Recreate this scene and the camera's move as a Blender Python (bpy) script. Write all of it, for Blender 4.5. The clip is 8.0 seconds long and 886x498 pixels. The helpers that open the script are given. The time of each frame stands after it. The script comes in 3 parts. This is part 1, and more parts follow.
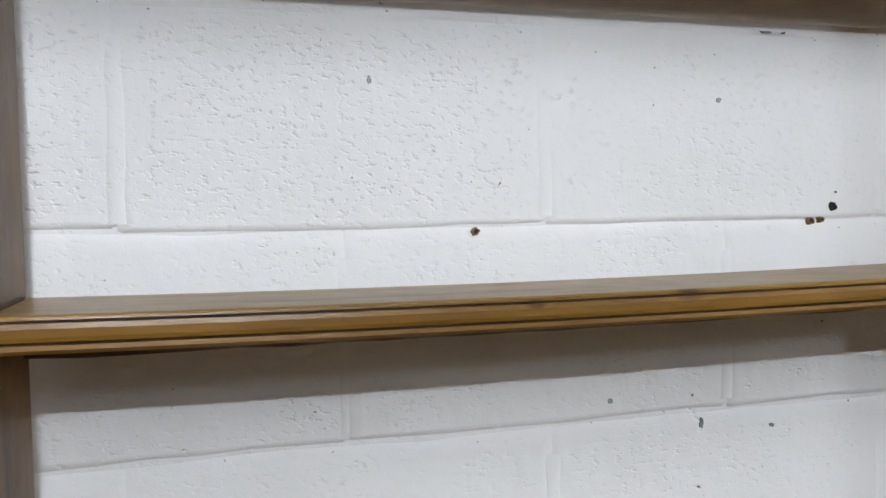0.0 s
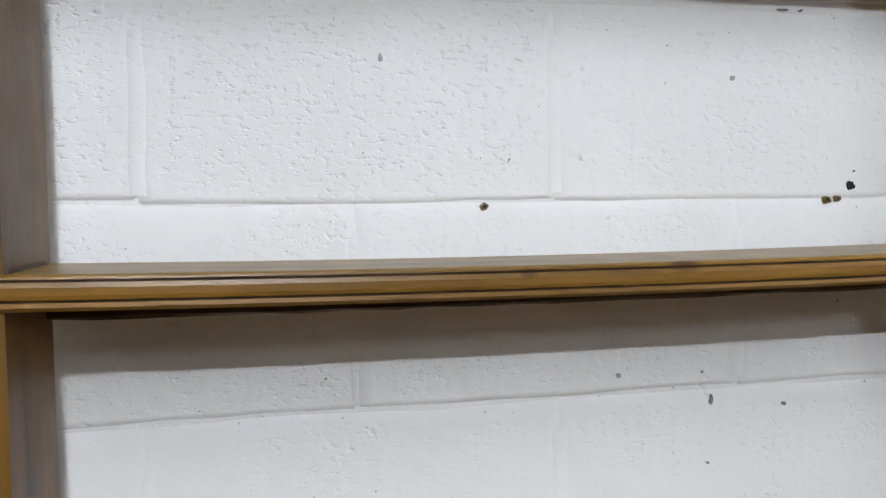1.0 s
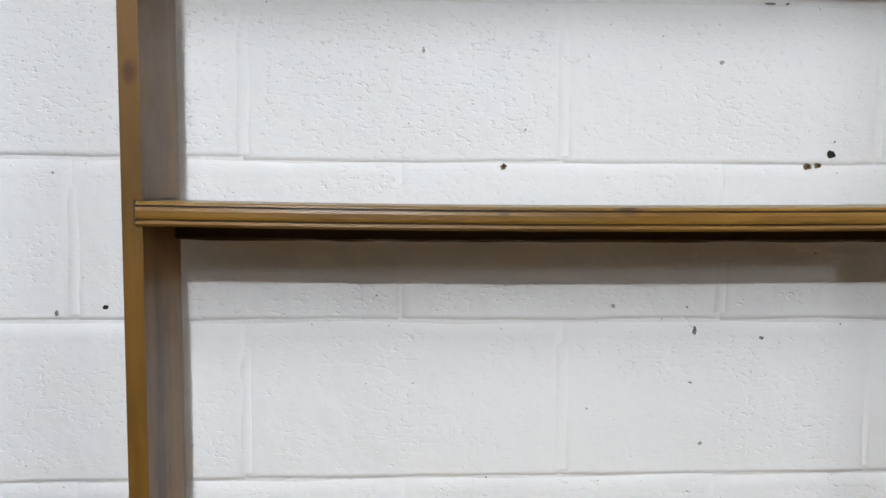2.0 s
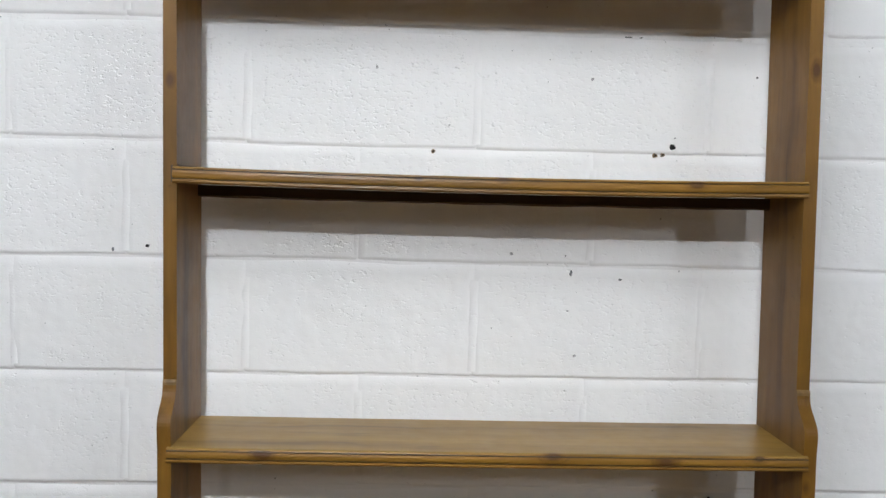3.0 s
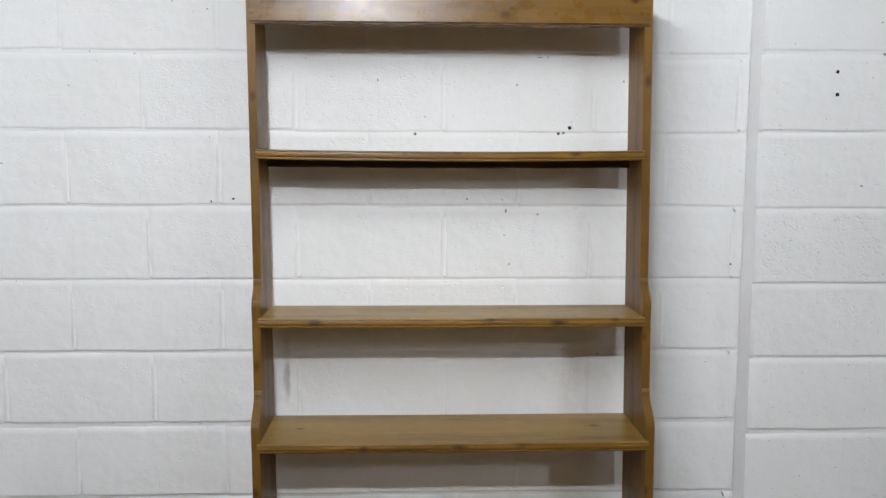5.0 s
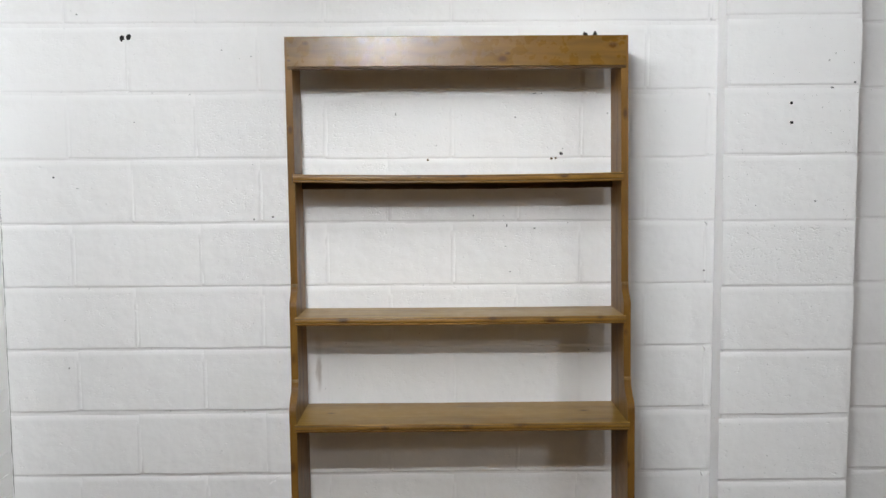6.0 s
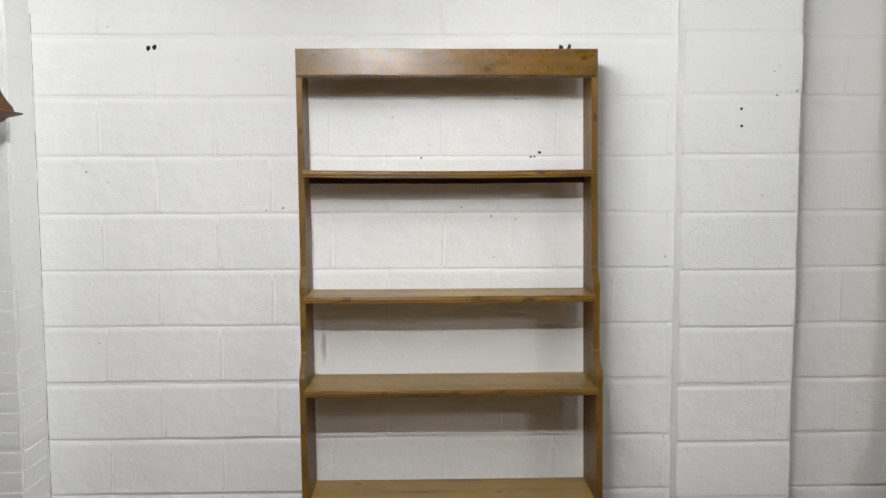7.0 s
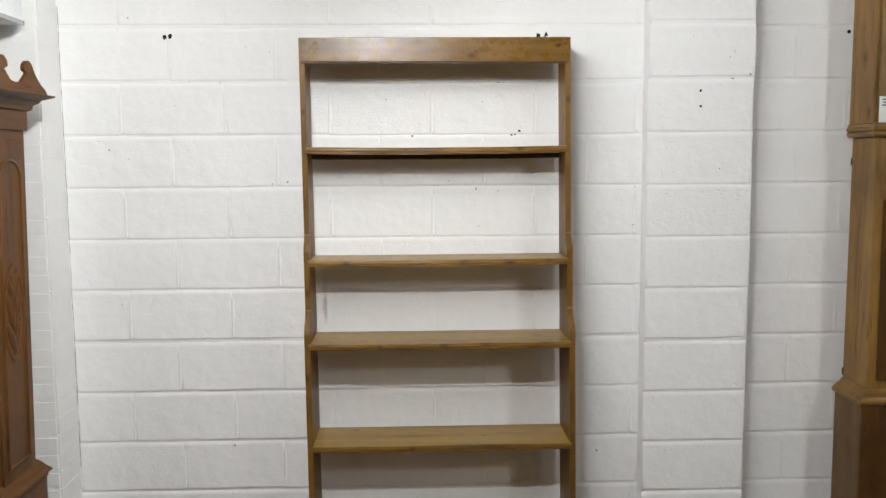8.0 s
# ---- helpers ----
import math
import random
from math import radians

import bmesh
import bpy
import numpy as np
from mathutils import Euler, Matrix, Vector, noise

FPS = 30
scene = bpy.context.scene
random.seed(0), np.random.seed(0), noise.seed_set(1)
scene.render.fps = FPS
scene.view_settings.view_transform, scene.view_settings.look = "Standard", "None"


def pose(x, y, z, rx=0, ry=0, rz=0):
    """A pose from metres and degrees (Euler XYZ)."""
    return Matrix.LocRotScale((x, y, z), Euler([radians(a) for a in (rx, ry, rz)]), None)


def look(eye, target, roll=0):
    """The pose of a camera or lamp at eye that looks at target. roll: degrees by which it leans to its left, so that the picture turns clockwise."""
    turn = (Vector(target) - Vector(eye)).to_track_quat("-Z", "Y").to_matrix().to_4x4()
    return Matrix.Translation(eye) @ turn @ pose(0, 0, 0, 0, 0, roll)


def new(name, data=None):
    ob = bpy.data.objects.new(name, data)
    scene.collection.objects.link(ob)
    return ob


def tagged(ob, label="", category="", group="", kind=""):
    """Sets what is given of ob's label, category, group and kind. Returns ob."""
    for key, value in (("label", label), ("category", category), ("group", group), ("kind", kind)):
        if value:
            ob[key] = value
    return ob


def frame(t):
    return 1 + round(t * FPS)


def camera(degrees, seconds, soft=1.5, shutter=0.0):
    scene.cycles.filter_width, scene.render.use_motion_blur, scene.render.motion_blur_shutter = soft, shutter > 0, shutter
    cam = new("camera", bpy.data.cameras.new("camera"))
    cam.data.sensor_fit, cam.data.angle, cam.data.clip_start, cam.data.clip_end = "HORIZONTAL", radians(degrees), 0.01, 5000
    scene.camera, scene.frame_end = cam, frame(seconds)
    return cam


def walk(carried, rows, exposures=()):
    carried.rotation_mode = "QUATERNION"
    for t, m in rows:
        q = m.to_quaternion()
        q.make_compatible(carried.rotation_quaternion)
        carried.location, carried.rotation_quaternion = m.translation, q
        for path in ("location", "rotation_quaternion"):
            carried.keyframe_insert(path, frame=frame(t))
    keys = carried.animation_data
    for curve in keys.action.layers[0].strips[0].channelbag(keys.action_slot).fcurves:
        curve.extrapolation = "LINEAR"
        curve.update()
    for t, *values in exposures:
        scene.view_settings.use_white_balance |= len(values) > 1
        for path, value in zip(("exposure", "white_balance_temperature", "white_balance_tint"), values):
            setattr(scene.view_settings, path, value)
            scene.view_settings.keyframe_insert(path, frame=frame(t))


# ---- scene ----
cam = camera(54.5, 8.0)
PATH = [
    (0, (0.055, -0.883, 1.793), (0.645, 1.028, 1.739), -1.3),
    (0.5, (0.049, -0.872, 1.784), (0.659, 1.032, 1.716), -1.5),
    (1, (0.094, -0.919, 1.776), (0.565, 1.023, 1.7), -0.9),
    (1.5, (0.188, -1.046, 1.748), (0.37, 0.943, 1.646), 0.4),
    (1.7, (0.2, -1.102, 1.751), (0.34, 0.889, 1.618), 0.3),
    (2.8, (0.296, -1.599, 1.718), (0.359, 0.396, 1.591), 1.0),
    (3, (0.331, -1.697, 1.698), (0.398, 0.298, 1.576), 1.4),
    (3.5, (0.356, -1.926, 1.692), (0.429, 0.066, 1.538), 0.3),
    (4, (0.315, -2.151, 1.721), (0.436, -0.166, 1.507), 0.1),
    (4.5, (0.385, -2.42, 1.72), (0.45, -0.434, 1.489), 0.7),
    (5, (0.353, -2.645, 1.73), (0.426, -0.658, 1.507), 0.2),
    (5.2, (0.331, -2.726, 1.728), (0.412, -0.738, 1.517), -0.1),
    (6.3, (0.402, -3.193, 1.722), (0.406, -1.199, 1.561), -0.4),
    (6.5, (0.368, -3.268, 1.699), (0.391, -1.274, 1.538), -0.3),
    (7, (0.361, -3.456, 1.722), (0.412, -1.464, 1.548), -0.2),
    (7.2, (0.376, -3.548, 1.724), (0.425, -1.557, 1.54), -0.0),
    (7.5, (0.394, -3.668, 1.703), (0.44, -1.677, 1.515), 0.0),
    (8, (0.374, -3.834, 1.69), (0.437, -1.846, 1.479), -0.4),
]
EXPOSURES = [(0.0, 0.40, 6260, 10), (1.5, 0.46, 6340, 10), (3.0, 0.53, 6430, 10), (4.5, 0.51, 6440, 10), (6.5, 0.53, 6720, 10), (7.5, 0.56, 6840, 10), (8.0, 0.66, 6850, 10)]
walk(cam, [(t, look(eye, target, roll)) for t, eye, target, roll in PATH], EXPOSURES)

# ---------------------------------------------------------------- light
world = bpy.data.worlds.new("world")
world.use_nodes = True
world.node_tree.nodes["Background"].inputs[0].default_value = (0.9, 0.95, 1.0, 1)
world.node_tree.nodes["Background"].inputs[1].default_value = 0.05
scene.world = world


LAMP_COLOUR = (0.935, 0.98, 1.025)
# unseen globes, the second an added fill for the right end: place, strength, radius
LAMPS = [((3.78, -4.30, 2.88), 74.0, 0.17), ((6.20, -3.00, 2.88), 60.0, 0.15)]
# bare tubes on battens: middle, length, strength, angle to the wall
TUBES = [((0.12, -2.82, 2.69), 0.42, 440.0, 0), ((0.10, -6.20, 2.85), 0.60, 40.0, 0), ((-0.02, -1.88, 2.68), 1.40, 148.0, 90)]


# ---------------------------------------------------------------- materials
class Nodes:
    """A short way to wire a node material."""

    def __init__(self, name):
        self.mat = bpy.data.materials.new(name)
        self.mat.use_nodes = True
        self.tree = self.mat.node_tree
        self.bsdf = self.tree.nodes["Principled BSDF"]

    def add(self, kind, **inputs):
        node = self.tree.nodes.new(kind)
        for key, value in inputs.items():
            key = key.replace("_", " ")
            self.put(node.inputs[key], value)
        return node

    def put(self, socket, value):
        if isinstance(value, bpy.types.NodeSocket):
            self.tree.links.new(value, socket)
        else:
            socket.default_value = value

    def math(self, op, a, b=0.0, c=0.0, clamp=False):
        node = self.tree.nodes.new("ShaderNodeMath")
        node.operation, node.use_clamp = op, clamp
        for socket, value in zip(node.inputs, (a, b, c)):
            self.put(socket, value)
        return node.outputs[0]

    def vec(self, op, a, b=(0, 0, 0)):
        node = self.tree.nodes.new("ShaderNodeVectorMath")
        node.operation = op
        self.put(node.inputs[0], a)
        self.put(node.inputs[1], b)
        return node.outputs["Value"] if op in ("LENGTH", "DISTANCE", "DOT_PRODUCT") else node.outputs[0]

    def noise(self, where, scale, detail=3.0, rough=0.55, distortion=0.0):
        node = self.add("ShaderNodeTexNoise", Vector=where, Scale=scale, Detail=detail, Roughness=rough, Distortion=distortion)
        return node.outputs[0]

    def ramp(self, value, *stops):
        node = self.add("ShaderNodeValToRGB", Fac=value)
        elements = node.color_ramp.elements
        while len(elements) < len(stops):
            elements.new(0.5)
        for element, (at, colour) in zip(elements, stops):
            element.position = at
            element.color = (*colour, 1) if isinstance(colour, tuple) else (colour, colour, colour, 1)
        return node.outputs[0]

    def mix(self, fac, a, b, blend="MIX"):
        node = self.tree.nodes.new("ShaderNodeMix")
        node.data_type, node.blend_type = "RGBA", blend
        self.put(node.inputs[0], fac)
        self.put(node.inputs[6], a if isinstance(a, bpy.types.NodeSocket) else (*a, 1))
        self.put(node.inputs[7], b if isinstance(b, bpy.types.NodeSocket) else (*b, 1))
        return node.outputs[2]

    def position(self):
        return self.tree.nodes.new("ShaderNodeNewGeometry").outputs["Position"]

    def chance(self):
        return self.tree.nodes.new("ShaderNodeObjectInfo").outputs["Random"]

    def bump(self, height, distance, strength=1.0, normal=None):
        node = self.add("ShaderNodeBump", Height=height, Distance=distance, Strength=strength)
        if normal is not None:
            self.put(node.inputs["Normal"], normal)
        return node.outputs[0]

    def end(self, colour, rough, normal=None, **more):
        self.put(self.bsdf.inputs["Base Color"], colour if isinstance(colour, bpy.types.NodeSocket) else (*colour, 1))
        self.put(self.bsdf.inputs["Roughness"], rough)
        if normal is not None:
            self.put(self.bsdf.inputs["Normal"], normal)
        for key, value in more.items():
            self.put(self.bsdf.inputs[key.replace("_", " ")], value)
        return self.mat


def masonry_paint(name, tint=(0.85, 0.85, 0.85), pits=1.0, least=0.10, most=1.0):
    """Thick white masonry paint over coarse blocks: pitted, a little grubby."""
    n = Nodes(name)
    p = n.position()
    flat = n.vec("MULTIPLY", p, (0.62, 1.0, 1.0))
    chance = n.chance()
    patch = n.noise(p, 8.0, 3, 0.65)
    # how rough this stretch of the wall is: block by block, and patch by patch
    amount = n.math("MULTIPLY", n.ramp(patch, (0.38, least), (0.64, most)), n.math("MULTIPLY_ADD", chance, 0.6, 0.5))
    own = n.tree.nodes.new("ShaderNodeSeparateXYZ")
    n.put(own.inputs[0], n.tree.nodes.new("ShaderNodeTexCoord").outputs["Generated"])
    fade = None
    for axis, margin in ((0, 0.07), (2, 0.14)):
        inward = n.math("DIVIDE", n.math("MINIMUM", own.outputs[axis], n.math("SUBTRACT", 1.0, own.outputs[axis])), margin, clamp=True)
        fade = inward if fade is None else n.math("MULTIPLY", fade, inward)
    amount = n.math("MULTIPLY", amount, n.math("MULTIPLY", n.math("MULTIPLY_ADD", fade, 0.85, 0.15), n.ramp(n.noise(n.vec("ADD", p, (2.0, 7.0, 1.0)), 34, 2.0, 0.5), (0.36, 0.35), (0.60, 1.3))))
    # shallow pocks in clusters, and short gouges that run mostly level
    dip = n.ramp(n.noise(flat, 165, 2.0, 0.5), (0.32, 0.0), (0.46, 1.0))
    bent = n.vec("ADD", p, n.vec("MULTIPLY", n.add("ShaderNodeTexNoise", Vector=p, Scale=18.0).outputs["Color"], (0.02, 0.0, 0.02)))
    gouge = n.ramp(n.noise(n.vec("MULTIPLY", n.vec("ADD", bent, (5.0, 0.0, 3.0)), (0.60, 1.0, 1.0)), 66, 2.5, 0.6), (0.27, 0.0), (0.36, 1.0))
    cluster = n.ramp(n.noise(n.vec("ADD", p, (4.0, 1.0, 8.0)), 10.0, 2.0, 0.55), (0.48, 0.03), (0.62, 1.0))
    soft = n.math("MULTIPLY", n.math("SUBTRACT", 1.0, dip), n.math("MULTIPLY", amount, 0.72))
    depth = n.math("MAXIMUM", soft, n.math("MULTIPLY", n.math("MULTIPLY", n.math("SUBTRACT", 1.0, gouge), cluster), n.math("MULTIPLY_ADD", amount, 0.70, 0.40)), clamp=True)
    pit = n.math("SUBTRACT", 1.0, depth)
    grain = n.noise(p, 420, 2.0, 0.5)
    height = n.math("MULTIPLY_ADD", grain, 0.07, pit)
    waves = n.noise(p, 14, 2, 0.5)
    normal = n.bump(waves, 0.008, 0.5)
    normal = n.bump(height, 0.0027 * pits, 1.0, normal)
    speck = n.noise(n.vec("ADD", p, (3.1, 0, 1.7)), 120, 2, 0.5)
    speckle = n.ramp(speck, (0.735, 0.0), (0.77, 1.0))
    grime = n.ramp(n.noise(p, 2.2, 4, 0.65), (0.35, 0.0), (0.75, 1.0))
    colour = n.mix(n.math("MULTIPLY", grime, 0.35), tint, (tint[0] * 0.90, tint[1] * 0.885, tint[2] * 0.86))
    # shade in the pits painted in: greyer the deeper they go
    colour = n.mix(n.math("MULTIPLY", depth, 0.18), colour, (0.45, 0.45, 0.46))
    colour = n.mix(n.math("MULTIPLY", speckle, 0.75), colour, (0.16, 0.16, 0.16))
    # an old brown run: two strands side by side (x, width, upper and lower end, strength)
    wander = n.math("MULTIPLY_ADD", n.noise(n.vec("MULTIPLY", p, (3.0, 0.0, 1.0)), 30, 2.0, 0.5), 0.012, -0.006)
    axes = n.add("ShaderNodeSeparateXYZ", Vector=p).outputs
    for x, w, upper, lower, much in ((-0.0435, 0.0042, 1.075, 0.985, 0.50), (-0.0345, 0.0068, 1.090, 0.945, 0.62), (-0.036, 0.012, 1.17, 1.06, 0.22)):
        side = n.math("DIVIDE", n.math("ADD", n.math("SUBTRACT", axes[0], x), wander), w)
        bell = n.math("POWER", 2.718, n.math("MULTIPLY", n.math("POWER", n.math("ABSOLUTE", side), 2.6), -1.0))
        ends = n.math("MULTIPLY", n.math("DIVIDE", n.math("SUBTRACT", upper, axes[2]), 0.03, clamp=True), n.math("DIVIDE", n.math("SUBTRACT", axes[2], lower), 0.05, clamp=True))
        colour = n.mix(n.math("MULTIPLY", n.math("MULTIPLY", bell, ends), much), colour, (0.36, 0.31, 0.27))
    return n.end(colour, 0.72, normal, Specular_IOR_Level=0.16)


def wood(name, light, mid, dark, axis=0, knots=(), rough=0.33, tone=(0.0, 0.0, 0.0), sheen=0.4, fine_marks=0.65, blots=0.6):
    """Waxed old pine with the grain along an axis, and knots at given places (x, y, z, radius)."""
    n = Nodes(name)
    p = n.vec("ADD", n.position(), tone)
    along, across = 0.9, 15.0
    squeeze = [across] * 3
    squeeze[axis] = along
    mask = None
    for kx, ky, kz, kr in knots:
        centre = (kx + tone[0], ky + tone[1], kz + tone[2])
        near = n.vec("SUBTRACT", p, centre)
        long = [1.5 / kr] * 3
        long[axis] = 0.85 / kr
        reach = n.vec("LENGTH", n.vec("MULTIPLY", near, tuple(long)))
        bell = n.math("POWER", 2.718, n.math("MULTIPLY", n.math("MULTIPLY", reach, reach), -0.55))
        mask = bell if mask is None else n.math("MAXIMUM", mask, bell)
    grain_place = n.vec("MULTIPLY", n.vec("ADD", p, n.vec("MULTIPLY", n.add("ShaderNodeTexNoise", Vector=p, Scale=5.0).outputs["Color"], (0.05, 0.05, 0.05))), tuple(squeeze))
    if mask is not None:
        lift = n.add("ShaderNodeCombineXYZ", X=mask, Y=mask, Z=mask).outputs[0]
        grain_place = n.vec("ADD", grain_place, n.vec("MULTIPLY", lift, (0.9, 0.9, 0.9)))
    figure = n.noise(grain_place, 1.0, 4, 0.6, 0.6)
    fine_squeeze = [v * 9 for v in squeeze]
    fine_squeeze[axis] = along * 5
    fine = n.noise(n.vec("MULTIPLY", p, tuple(fine_squeeze)), 1.0, 3, 0.6)
    blotch = n.noise(p, 3.2, 3, 0.6)
    colour = n.ramp(figure, (0.30, dark), (0.45, mid), (0.68, light))
    colour = n.mix(n.math("MULTIPLY", n.ramp(fine, (0.36, 1.0), (0.60, 0.0)), 0.18), colour, dark)
    colour = n.mix(n.math("MULTIPLY", n.ramp(blotch, (0.42, 0.0), (0.70, 1.0)), blots), colour, tuple(v * 0.5 for v in mid))
    warm_squeeze = [9.0] * 3
    warm_squeeze[axis] = 2.2
    warmth = n.ramp(n.noise(n.vec("MULTIPLY", p, tuple(warm_squeeze)), 1.0, 3, 0.6), (0.44, 0.0), (0.66, 1.0))
    colour = n.mix(n.math("MULTIPLY", warmth, 0.4), colour, (light[0] * 0.92, light[1] * 0.84, light[2] * 0.62))
    mark_squeeze = [48.0] * 3
    mark_squeeze[axis] = 7.0
    marks = n.ramp(n.noise(n.vec("MULTIPLY", p, tuple(mark_squeeze)), 1.0, 3, 0.6), (0.61, 0.0), (0.73, 1.0))
    colour = n.mix(n.math("MULTIPLY", marks, fine_marks), colour, tuple(v * 0.45 for v in dark))
    scuff = n.ramp(n.noise(n.vec("ADD", p, (9.0, 2.0, 4.0)), 42, 4, 0.7), (0.66, 0.0), (0.74, 1.0))
    colour = n.mix(n.math("MULTIPLY", scuff, blots * 0.8), colour, tuple(v * 0.35 for v in dark))
    if mask is not None:
        aura = n.ramp(n.math("MULTIPLY_ADD", fine, 0.5, n.math("SUBTRACT", mask, 0.25)), (0.10, 0.0), (0.60, 1.0))
        colour = n.mix(n.math("MULTIPLY", aura, 0.55), colour, (dark[0] * 1.1, dark[1] * 0.9, dark[2] * 0.7))
        heart = n.ramp(n.math("MULTIPLY_ADD", fine, 0.5, n.math("SUBTRACT", mask, 0.25)), (0.58, 0.0), (0.80, 1.0))
        colour = n.mix(n.math("MULTIPLY", heart, 0.9), colour, (0.070, 0.028, 0.008))
    gloss = n.math("MULTIPLY_ADD", n.noise(p, 24, 3, 0.6), 0.22, rough - 0.10)
    normal = n.bump(n.math("MULTIPLY_ADD", fine, 0.5, figure), 0.0004, 0.35)
    return n.end(colour, gloss, normal, Specular_IOR_Level=sheen)


def plain(name, colour, rough=0.5, metal=0.0, grain=60.0, vary=0.25):
    n = Nodes(name)
    p = n.position()
    patch = n.noise(p, grain, 3, 0.6)
    dark = tuple(v * (1 - vary) for v in colour)
    shade = n.mix(n.ramp(patch, (0.35, 0.0), (0.7, 1.0)), colour, dark)
    return n.end(shade, n.math("MULTIPLY_ADD", patch, 0.15, rough - 0.07), n.bump(patch, 0.0006, 0.4), Metallic=metal)


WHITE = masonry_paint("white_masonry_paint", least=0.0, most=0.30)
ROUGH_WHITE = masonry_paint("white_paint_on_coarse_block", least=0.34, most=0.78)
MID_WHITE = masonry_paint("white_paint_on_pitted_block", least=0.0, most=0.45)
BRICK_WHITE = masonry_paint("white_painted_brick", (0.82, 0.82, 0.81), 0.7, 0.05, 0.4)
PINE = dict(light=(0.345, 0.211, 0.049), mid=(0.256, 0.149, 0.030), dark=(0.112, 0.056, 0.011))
# the shelves' front lips, darker than their tops: wax, and less top light painted in
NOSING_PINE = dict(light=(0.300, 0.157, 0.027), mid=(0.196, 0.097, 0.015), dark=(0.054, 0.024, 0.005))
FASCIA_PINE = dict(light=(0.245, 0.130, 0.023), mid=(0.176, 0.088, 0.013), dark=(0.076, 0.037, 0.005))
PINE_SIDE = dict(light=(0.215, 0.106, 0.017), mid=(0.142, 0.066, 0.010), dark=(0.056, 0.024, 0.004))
RED_PINE = dict(light=(0.158, 0.062, 0.013), mid=(0.110, 0.042, 0.008), dark=(0.045, 0.017, 0.004))
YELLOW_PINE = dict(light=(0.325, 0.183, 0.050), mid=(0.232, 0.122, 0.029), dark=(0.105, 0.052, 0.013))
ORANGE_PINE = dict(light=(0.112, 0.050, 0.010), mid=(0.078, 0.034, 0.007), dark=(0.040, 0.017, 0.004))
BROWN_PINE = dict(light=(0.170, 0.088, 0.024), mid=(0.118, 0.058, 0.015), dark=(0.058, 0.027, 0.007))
DARK_EDGE = plain("dark_waxed_edge", (0.105, 0.052, 0.013), 0.4, grain=40, vary=0.5)
# dark wax with the grooves' shade in its colour; also the joint's shade strips
GROOVE = plain("groove_wax_and_shade", (0.066, 0.031, 0.009), 0.6, grain=28, vary=0.80)
WORN = plain("worn_pale_pine", (0.235, 0.135, 0.042), 0.4, grain=50, vary=0.5)
BEAD = plain("worn_brown_bead", (0.098, 0.046, 0.012), 0.5, grain=30, vary=0.55)
DARK_HOLE = plain("dark_hole", (0.012, 0.012, 0.012), 0.9)
BROWN_PLUG = plain("brown_plastic_plug", (0.20, 0.125, 0.045), 0.5, vary=0.5, grain=300)
GREY_CHIP = plain("bare_grey_block", (0.24, 0.25, 0.26), 0.85, grain=200, vary=0.5)
FAINT_CHIP = plain("thin_grey_scuff", (0.42, 0.42, 0.42), 0.8, grain=200, vary=0.4)
CRACK = plain("grey_crack", (0.12, 0.115, 0.11), 0.9)
IRON = plain("black_iron", (0.03, 0.028, 0.026), 0.5, 0.6)
PAPER = plain("white_card", (0.82, 0.82, 0.80), 0.7, grain=30, vary=0.05)
INK = plain("dark_ink", (0.02, 0.025, 0.06), 0.7)
ENAMEL = plain("white_enamel", (0.82, 0.83, 0.83), 0.35, grain=12, vary=0.06)
GREY_METAL = plain("grey_metal_edge", (0.40, 0.41, 0.43), 0.45, 0.3, grain=30, vary=0.2)
CONCRETE = plain("brown_floor", (0.095, 0.047, 0.018), 0.75, grain=9, vary=0.35)
# unseen ceiling and walls, kept this dark so that they bounce little light
CEILING_LOW_BOUNCE = plain("low_bounce_ceiling", (0.08, 0.071, 0.060), 0.8, grain=5, vary=0.08)
WALL_LOW_BOUNCE = plain("low_bounce_wall", (0.13, 0.095, 0.065), 0.8, grain=5, vary=0.08)


# ---------------------------------------------------------------- mesh helpers
def mesh_of(name, bm, *materials, smooth=False):
    bmesh.ops.recalc_face_normals(bm, faces=bm.faces)
    data = bpy.data.meshes.new(name)
    bm.to_mesh(data)
    bm.free()
    for material in materials:
        data.materials.append(material)
    if smooth:
        for polygon in data.polygons:
            polygon.use_smooth = True
    return data


def part(name, bm, material, parent=None, label="", smooth=False, extra=()):
    ob = new(name, mesh_of(name, bm, material, *extra, smooth=smooth))
    ob.parent = parent
    if label:
        tagged(ob, label)
    return ob


def thing(name, label, category, at=(0, 0, 0), group="", kind=""):
    ob = new(name)
    ob.empty_display_size = 0.1
    ob.location = at
    return tagged(ob, label, category, group, kind)


def box(x0, x1, y0, y1, z0, z1, bevel=0.0, bm=None):
    bm = bm or bmesh.new()
    made = bmesh.ops.create_cube(bm, size=1.0, matrix=Matrix.Translation(((x0 + x1) / 2, (y0 + y1) / 2, (z0 + z1) / 2))
                                 @ Matrix.Diagonal((x1 - x0, y1 - y0, z1 - z0, 1)))
    if bevel:
        edges = list({e for v in made["verts"] for e in v.link_edges})
        bmesh.ops.bevel(bm, geom=edges, offset=bevel, segments=2, profile=0.6, affect="EDGES")
    return bm


